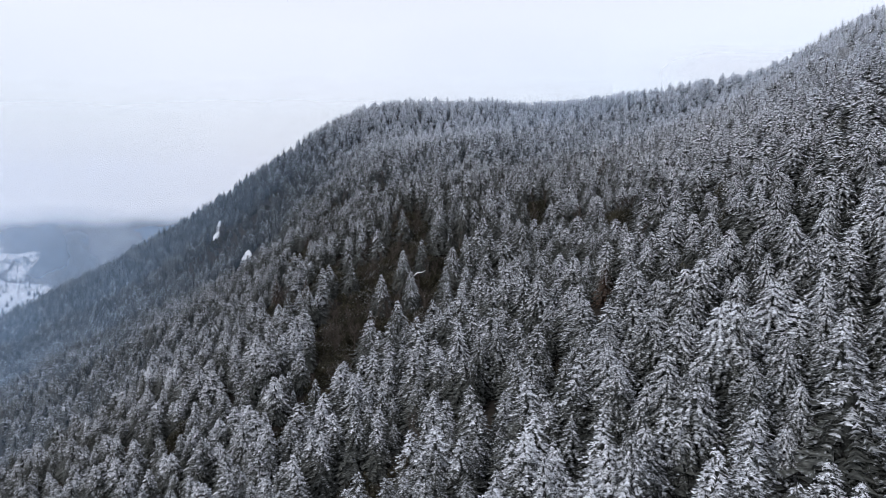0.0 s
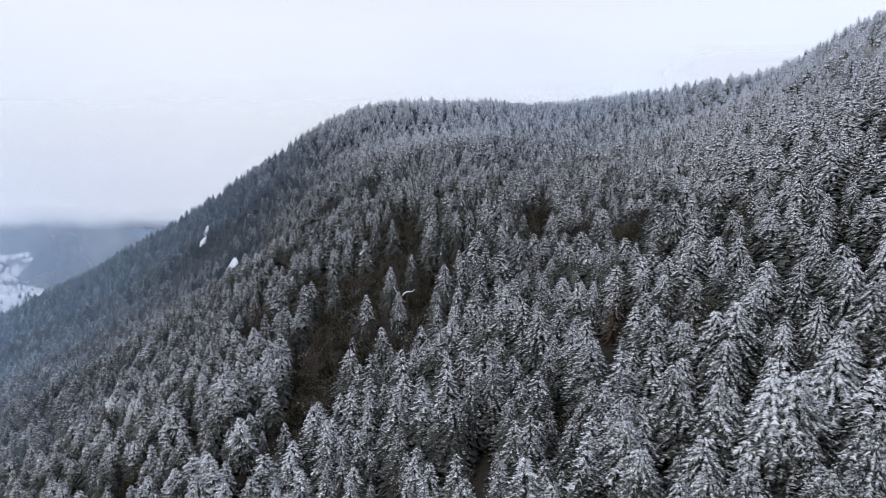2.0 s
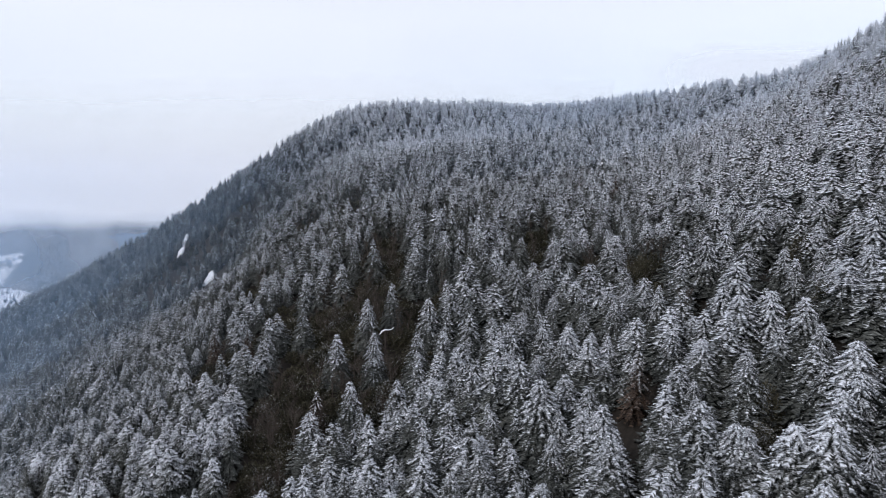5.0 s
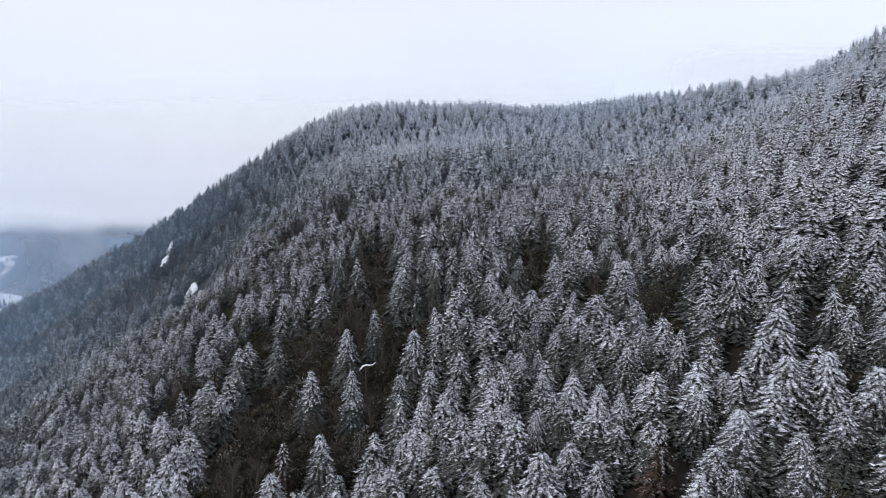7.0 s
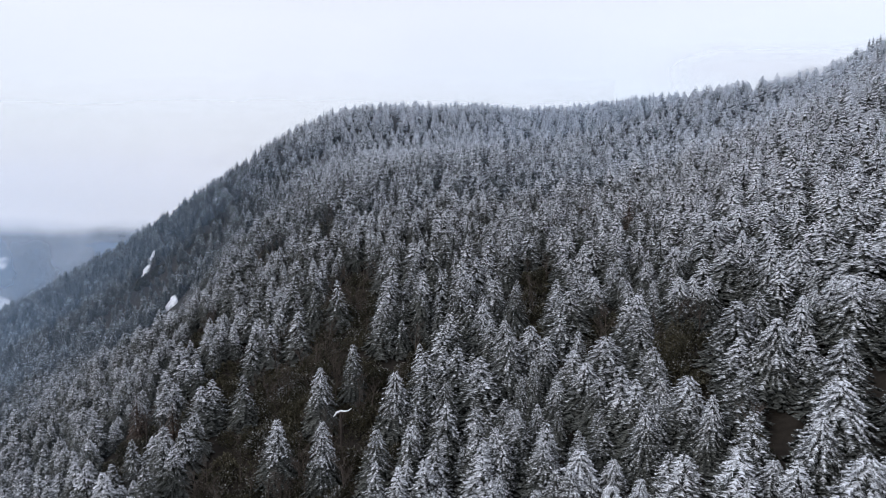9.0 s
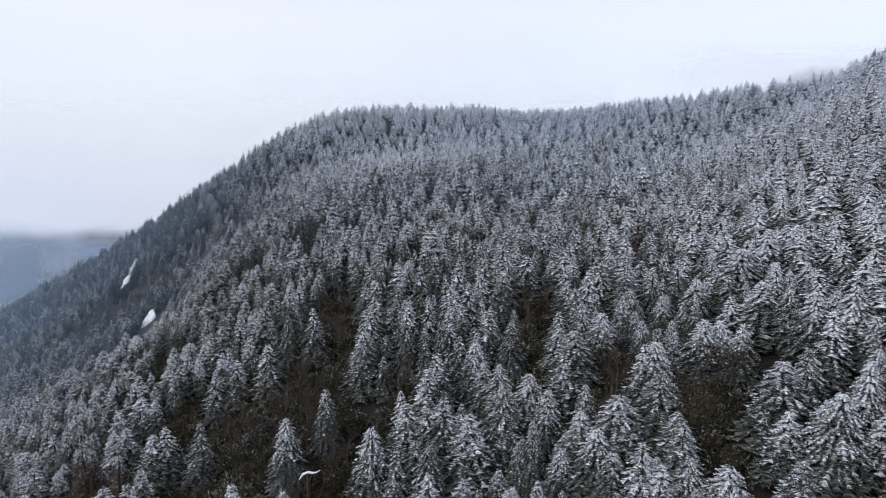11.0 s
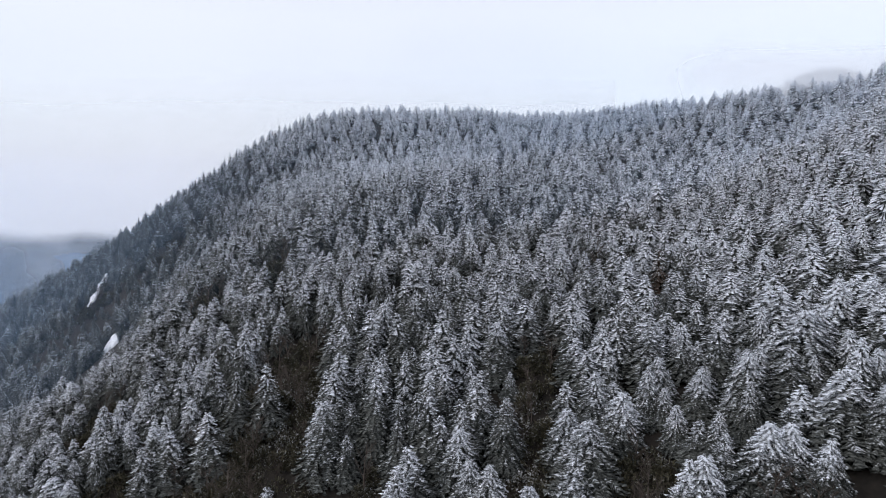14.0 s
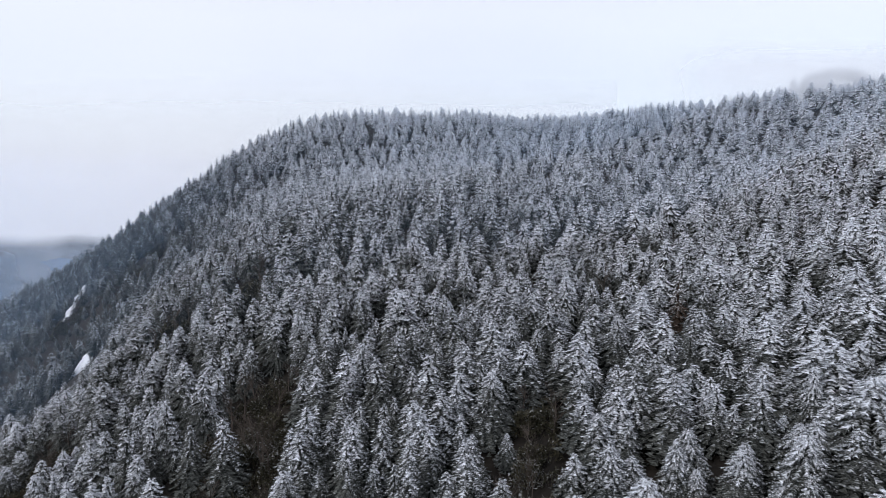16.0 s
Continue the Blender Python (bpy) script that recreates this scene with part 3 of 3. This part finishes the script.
def within(gaps, density):
    spots = []
    for cx, cy, a, b in gaps:
        for _ in range(int(a * b * density) + 1):
            r, t = math.sqrt(rng.uniform(0, 1)), rng.uniform(0, 6.28)
            q = (cx + a * 1.15 * r * math.cos(t), cy + b * 1.15 * r * math.sin(t))
            if all(math.hypot(q[0] - u, q[1] - w) > 2.0 for u, w in LONE):
                spots.append(q)
    return spots


bare = []
for _ in range(5):
    trunk, limbs, twigs = bare_tree(rng, 9.0)
    base = new("bare_tree")
    part_trunk = mesh_object("trunk", *trunk, [TWIGS], parent=base)
    part_limbs = mesh_object("crown", *limbs, [TWIGS], parent=base)
    tagged(mesh_object("twig_mass", *twigs, [TWIGS], parent=part_limbs), kind="stuff")
    bare.append(tagged(base, "leafless grey-brown tree in a gap between firs", "tree", group="bare trees in the gaps"))
set_out(bare, within(GAPS[:28], 0.12), 0.5, 1.15)

shrubs = []
for _ in range(4):
    leaves, stems = thicket(rng, 2.0, 2.6, 620)
    base = new("evergreen_shrub")
    mesh_object("stem", *stems, [BARK], parent=base)
    tagged(mesh_object("foliage", *leaves, [LEAVES], parent=base), kind="stuff")
    shrubs.append(tagged(base, "dark green evergreen shrub free of snow", "shrub", group="shrubs in the gaps"))
set_out(shrubs, within(GAPS, 0.17), 0.5, 1.3)
# low brush between them
brush_protos = []
for _ in range(4):
    leaves, stems = thicket(rng, 1.7, 1.5, 130)
    brush_protos.append(joined([leaves, stems]))
brush = np.array(within(GAPS, 0.62))
spans = rng.uniform(0.7, 1.5, len(brush))
tagged(planted("underbrush", brush_protos, rng.integers(0, 4, len(brush)), np.column_stack([brush, land(brush[:, 0], brush[:, 1]) - 0.2]), rng.uniform(0, 6.28, len(brush)), np.column_stack([spans, spans]), [LEAVES, BARK]),
       "dark brown and olive brush in the gaps", "undergrowth", kind="stuff")
tall_shrubs = []
for _ in range(3):
    leaves, stems = thicket(rng, 2.6, 7.5)
    base = new("broadleaf_evergreen")
    mesh_object("stem", *stems, [BARK], parent=base)
    tagged(mesh_object("foliage", *leaves, [LEAVES], parent=base), kind="stuff")
    tall_shrubs.append(tagged(base, "dark olive evergreen broadleaf tree free of snow", "tree", group="broadleaf evergreens"))
set_out(tall_shrubs, within([(50, 160, 4, 7)], 0.30) + within([(150, 215, 5, 5), (42, 97, 4, 5), (56, 119, 4, 5), (64, 129, 3, 3)], 0.14), 0.55, 0.9)

# the broken trunk that lies across the gap, white with snow
snag = new("fallen_trunk")
lx, ly, lz = -7.0, 173.6, -25.8
foot = float(land(lx - 0.6, ly + 0.8))
way = [(lx - 1.4, ly + 0.2, lz - 0.4), (lx - 0.6, ly + 0.2, lz), (lx + 0.2, ly, lz), (lx + 1.0, ly - 0.4, lz + 0.3), (lx + 1.6, ly - 0.8, lz + 0.9)]
for name, mat_, lift, rad in (("log", BARK, 0.0, 0.30), ("snow_cap", SNOW_FIELD, 0.20, 0.26)):
    pieces = [stick(np.array(a) + (0, 0, lift), np.array(b) + (0, 0, lift), rad * (1.05 - 0.2 * i), rad * (0.85 - 0.2 * i), 8) for i, (a, b) in enumerate(zip(way, way[1:]))]
    if name == "log":
        pieces.append(stick(way[1], (lx - 0.6, ly + 0.8, foot - 0.8), 0.26, 0.40, 8))
        pieces.append(stick(way[2], (lx - 0.6, ly - 0.4, lz - 1.8), 0.12, 0.05, 5))
    else:
        pieces += [stick(np.array(way[k]) + (0, -0.1, 0.2), np.array(way[k]) + q, 0.24, 0.05, 6) for k, q in ((0, (-0.6, -0.3, -0.5)),)]
    mesh_object(name, *joined(pieces)[:2], [mat_], parent=snag)
tagged(snag, "broken leaning trunk capped with bright snow", "fallen tree")

# steep snow-covered outcrops between the trees on the spur
for k, (cx, cy, a, b) in enumerate(SNOW_PATCHES):
    t = np.linspace(0, 2 * math.pi, 33)[:-1]
    wob = 1 + 0.22 * np.sin(3 * t + k) + 0.16 * np.sin(7 * t + 2 * k) + rng.uniform(-0.28, 0.22, 32)
    steps_out = (0.02, 0.25, 0.5, 0.75, 0.92, 1.08)
    xy = np.vstack([np.column_stack([cx + a * f * wob * np.cos(t), cy + b * f * wob * np.sin(t)]) for f in steps_out])
    bulge = np.array([noise.noise((q[0] / 3, q[1] / 3, 7.7)) for q in xy])
    inner = np.repeat([1, 1, 1, 0.95, 0.8, 0], 32)
    lift = ((1.2 if k < 3 else 1.5) + 0.7 * b * smooth(xy[:, 1], cy - b * 0.9, cy + b * 0.7) + 0.8 * bulge) * inner - 0.4 * (1 - inner)
    v = np.column_stack([xy, land(xy[:, 0], xy[:, 1]) + lift])
    f = [(r * 32 + i, r * 32 + (i + 1) % 32, (r + 1) * 32 + (i + 1) % 32, (r + 1) * 32 + i) for r in range(5) for i in range(32)]
    tagged(mesh_object("snow_patch", v, f, [SNOW_FIELD]), "bright steep patch of open snow among the firs", "snow", group="open snow patches")


# ---------------------------------------------------------------- across the valley
def open_slope(a, b):
    """The meadow runs from the valley floor some way up the far side."""
    return a + b < 300 + 30 * np.sin(a / 60) + 85 * smooth(-a, 740, 1020)


field_v, field_f = sheet(np.arange(-1900, -400, 9.0), np.arange(600, 1900, 9.0), lambda a, b: land(a, b) + 1.4)
inside = open_slope(field_v[:, 0], field_v[:, 1]) & (field_v[:, 1] > 640 + 25 * np.sin(field_v[:, 0] / 45))
field_f = field_f[inside[field_f].all(1)]
tagged(mesh_object("snow_field", field_v, field_f, [SNOW_FIELD]), "snow-covered open field on the valley floor", "field", kind="structure")

w = np.column_stack([rng.uniform(-1150, -250, 8500), rng.uniform(780, 1400, 8500)])
s_back = w[:, 0] + w[:, 1] - 333
ok = (s_back > -20) & (s_back < 330)
hedge = (np.abs(s_back + 60 + 40 * np.sin(w[:, 0] / 50)) < 9) | (rng.random(len(w)) < 0.05) & (s_back < 0) & (s_back > -260)
ok &= ~(open_slope(w[:, 0], w[:, 1]) & (rng.random(len(w)) < 0.7))
w = w[ok | hedge]
w2 = np.column_stack([rng.normal(455, 110, 1500), rng.normal(740, 90, 1500)])
w2 = w2[w2[:, 1] < 790]
w = np.vstack([w, w2])
blotch = np.array([noise.noise((a / 55, b / 55, 9.3)) + 0.5 * noise.noise((a / 20, b / 20, 1.3)) for a, b in w])
far_pick = np.digitize(blotch + rng.normal(0, 0.1, len(w)), (0.12, 0.38)) * 4 + rng.integers(0, 4, len(w))
low_protos = [joined(fir(rng, 13.0, 7.0, 7, 5, 0, q, sides=3, spread=1.3, single=True, coarse=True, heart=0.4)) for q in (0.02, 0.5, 1.0) for _ in range(4)]
sizes = np.repeat(rng.uniform(0.6, 1.15, len(w))[:, None], 2, 1)
tagged(planted("far_woods", low_protos, far_pick, np.column_stack([w, land(w[:, 0], w[:, 1])]), rng.uniform(0, 6.28, len(w)), sizes, [NEEDLES, SNOW, BARK]),
       "snowy woods on the hills across the valley", "forest", kind="stuff")

# the wood goes on behind the start and down to the valley
back = grove(5.2, -240, 190, -95, 66)
back = back[((stature(back[:, 0], back[:, 1]) < 0.70) & (back[:, 0] < -20) & (back[:, 1] < 60)) | (back[:, 1] < -27)]
outer = np.vstack([outer, back[land(back[:, 0], back[:, 1]) > -165]])
ring = len(outer)
rim = rng.uniform(0.7, 1.05, ring) * stature(outer[:, 0], outer[:, 1])
tagged(planted("fir_forest", low_protos, rng.integers(0, 12, ring), np.column_stack([outer, land(outer[:, 0], outer[:, 1])]), rng.uniform(0, 6.28, ring), np.column_stack([rim, rim]), [NEEDLES, SNOW, BARK]),
       "snowy firs beyond the crest and behind", "forest", kind="stuff")


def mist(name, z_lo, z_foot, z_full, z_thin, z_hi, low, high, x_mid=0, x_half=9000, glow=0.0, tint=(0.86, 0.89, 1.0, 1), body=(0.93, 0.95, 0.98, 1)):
    """Mist and haze painted on a sheet: white unless tinted, letting light through, with an added glow; denser in a
    band of heights and ragged by noise.
    """
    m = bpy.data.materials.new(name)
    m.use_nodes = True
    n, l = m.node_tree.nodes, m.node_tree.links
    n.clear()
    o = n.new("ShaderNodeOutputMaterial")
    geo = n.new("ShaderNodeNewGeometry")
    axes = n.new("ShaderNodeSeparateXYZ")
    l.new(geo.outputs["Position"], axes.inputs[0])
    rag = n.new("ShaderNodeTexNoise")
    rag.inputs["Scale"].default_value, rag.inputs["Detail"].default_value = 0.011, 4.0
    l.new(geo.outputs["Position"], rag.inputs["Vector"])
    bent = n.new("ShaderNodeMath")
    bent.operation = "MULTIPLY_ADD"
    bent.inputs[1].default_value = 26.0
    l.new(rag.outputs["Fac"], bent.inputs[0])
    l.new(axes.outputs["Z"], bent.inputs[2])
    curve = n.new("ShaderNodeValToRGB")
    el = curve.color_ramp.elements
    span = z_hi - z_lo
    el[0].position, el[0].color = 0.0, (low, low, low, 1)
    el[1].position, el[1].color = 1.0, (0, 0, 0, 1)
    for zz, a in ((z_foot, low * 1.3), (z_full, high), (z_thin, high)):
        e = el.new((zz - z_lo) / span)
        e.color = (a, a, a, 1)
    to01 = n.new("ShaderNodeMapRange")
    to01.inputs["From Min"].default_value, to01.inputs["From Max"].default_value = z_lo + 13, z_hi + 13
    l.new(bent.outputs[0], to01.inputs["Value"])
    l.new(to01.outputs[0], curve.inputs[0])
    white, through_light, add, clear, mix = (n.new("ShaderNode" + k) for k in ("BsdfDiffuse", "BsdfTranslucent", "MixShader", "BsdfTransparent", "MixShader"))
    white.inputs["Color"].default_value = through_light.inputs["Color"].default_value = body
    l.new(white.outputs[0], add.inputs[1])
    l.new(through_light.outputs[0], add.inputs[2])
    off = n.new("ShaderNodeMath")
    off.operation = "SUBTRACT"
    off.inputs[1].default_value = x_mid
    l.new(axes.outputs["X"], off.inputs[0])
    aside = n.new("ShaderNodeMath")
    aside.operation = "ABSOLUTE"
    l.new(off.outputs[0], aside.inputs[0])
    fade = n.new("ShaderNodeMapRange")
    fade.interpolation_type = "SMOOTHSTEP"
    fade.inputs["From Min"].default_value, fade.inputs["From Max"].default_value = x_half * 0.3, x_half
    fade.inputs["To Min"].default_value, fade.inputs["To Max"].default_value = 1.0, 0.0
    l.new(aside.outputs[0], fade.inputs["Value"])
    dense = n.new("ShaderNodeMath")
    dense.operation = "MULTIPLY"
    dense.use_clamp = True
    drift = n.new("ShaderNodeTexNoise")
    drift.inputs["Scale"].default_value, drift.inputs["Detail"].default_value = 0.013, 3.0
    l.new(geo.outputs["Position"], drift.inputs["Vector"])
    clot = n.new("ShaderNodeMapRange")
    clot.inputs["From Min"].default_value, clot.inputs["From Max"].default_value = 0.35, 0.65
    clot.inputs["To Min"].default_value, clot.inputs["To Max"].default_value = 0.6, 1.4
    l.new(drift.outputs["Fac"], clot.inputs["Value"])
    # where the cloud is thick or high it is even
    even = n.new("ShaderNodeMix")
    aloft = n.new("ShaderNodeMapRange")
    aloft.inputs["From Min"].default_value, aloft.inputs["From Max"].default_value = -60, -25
    l.new(axes.outputs["Z"], aloft.inputs["Value"])
    calm = n.new("ShaderNodeMath")
    calm.operation = "MAXIMUM"
    l.new(curve.outputs[0], calm.inputs[0])
    l.new(aloft.outputs[0], calm.inputs[1])
    l.new(calm.outputs[0], even.inputs["Factor"])
    l.new(clot.outputs[0], even.inputs[2])
    even.inputs[3].default_value = 1.0
    ragged = n.new("ShaderNodeMath")
    ragged.operation = "MULTIPLY"
    l.new(even.outputs[0], ragged.inputs[0])
    l.new(curve.outputs[0], ragged.inputs[1])
    l.new(fade.outputs[0], dense.inputs[0])
    l.new(ragged.outputs[0], dense.inputs[1])
    l.new(dense.outputs[0], mix.inputs[0])
    l.new(clear.outputs[0], mix.inputs[1])
    # emission added to imitate daylight scattered in the mist
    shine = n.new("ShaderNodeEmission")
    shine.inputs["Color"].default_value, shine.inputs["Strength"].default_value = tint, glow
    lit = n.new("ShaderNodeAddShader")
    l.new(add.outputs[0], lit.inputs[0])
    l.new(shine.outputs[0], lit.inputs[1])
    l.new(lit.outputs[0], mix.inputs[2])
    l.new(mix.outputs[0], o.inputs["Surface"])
    return m


def veil(name, x0, x1, y_at, z0, z1, mat_, label):
    t = np.linspace(0, 1, 40)
    xs = x0 + (x1 - x0) * t
    ys = y_at + 25 * np.sin(xs / 120)
    zs = np.linspace(z0, z1, 14)
    v = np.stack([np.repeat(xs[None], 14, 0), np.repeat(ys[None], 14, 0) + (zs[:, None] - z0) * 0.15, np.repeat(zs[:, None], 40, 1)], -1).reshape(-1, 3)
    i = np.arange(14 * 40).reshape(14, 40)
    f = np.stack([i[:-1, :-1], i[:-1, 1:], i[1:, 1:], i[1:, :-1]], -1).reshape(-1, 4)
    return tagged(mesh_object(name, v, f, [mat_]), label, "mist", kind="structure")


# both cloud sheets glow by themselves, to come near the sky's brightness
veil("backdrop_mist", -2600, 300, 960, -176, 200, mist("glowing_valley_mist", -140, -66, -48, 40, 195, 0.24, 0.98, glow=0.30, tint=(0.88, 0.90, 0.98, 1), body=(0.875, 0.90, 0.965, 1)), "glowing backdrop sheet painted as low grey cloud over the far valley side")
veil("backdrop_cloud", 200, 620, 690, -40, 205, mist("glowing_hill_mist", 80, 98, 140, 152, 178, 0.36, 0.66, 405, 185, 0.30), "glowing backdrop sheet painted as thin cloud over the second hill")
# distance haze along the spur, painted as thin bluish sheets with a faint glow
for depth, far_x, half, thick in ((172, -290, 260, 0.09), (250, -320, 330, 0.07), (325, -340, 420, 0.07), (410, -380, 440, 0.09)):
    veil("valley_haze", -1100, 120, depth, -170, 90, mist("glowing_haze", -160, -120, -60, 10, 80, thick * 1.8, thick, far_x, half, 0.08, (0.35, 0.62, 1.0, 1), (0.48, 0.70, 0.98, 1)), "thin bluish glowing sheet painted as haze over the wooded spur")
# the valley's blue distance haze, put into the colour and glow of one sheet
veil("valley_haze", -2000, -60, 690, -178, -20, mist("glowing_valley_haze", -176, -130, -85, -50, -22, 0.20, 0.42, glow=0.04, tint=(0.40, 0.66, 1.0, 1), body=(0.33, 0.50, 0.76, 1)), "bluish glowing sheet painted as haze in the valley")
# and a little painted haze before the upper slope, glowing faintly blue
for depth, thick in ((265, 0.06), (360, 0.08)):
    veil("slope_haze", -100, 640, depth, -60, 130, mist("glowing_slope_haze", -60, -30, 0, 60, 125, 0.01, thick, 210, 300, 0.08, (0.35, 0.62, 1.0, 1), (0.48, 0.70, 0.98, 1)), "thin bluish glowing sheet painted as haze before the upper slope")
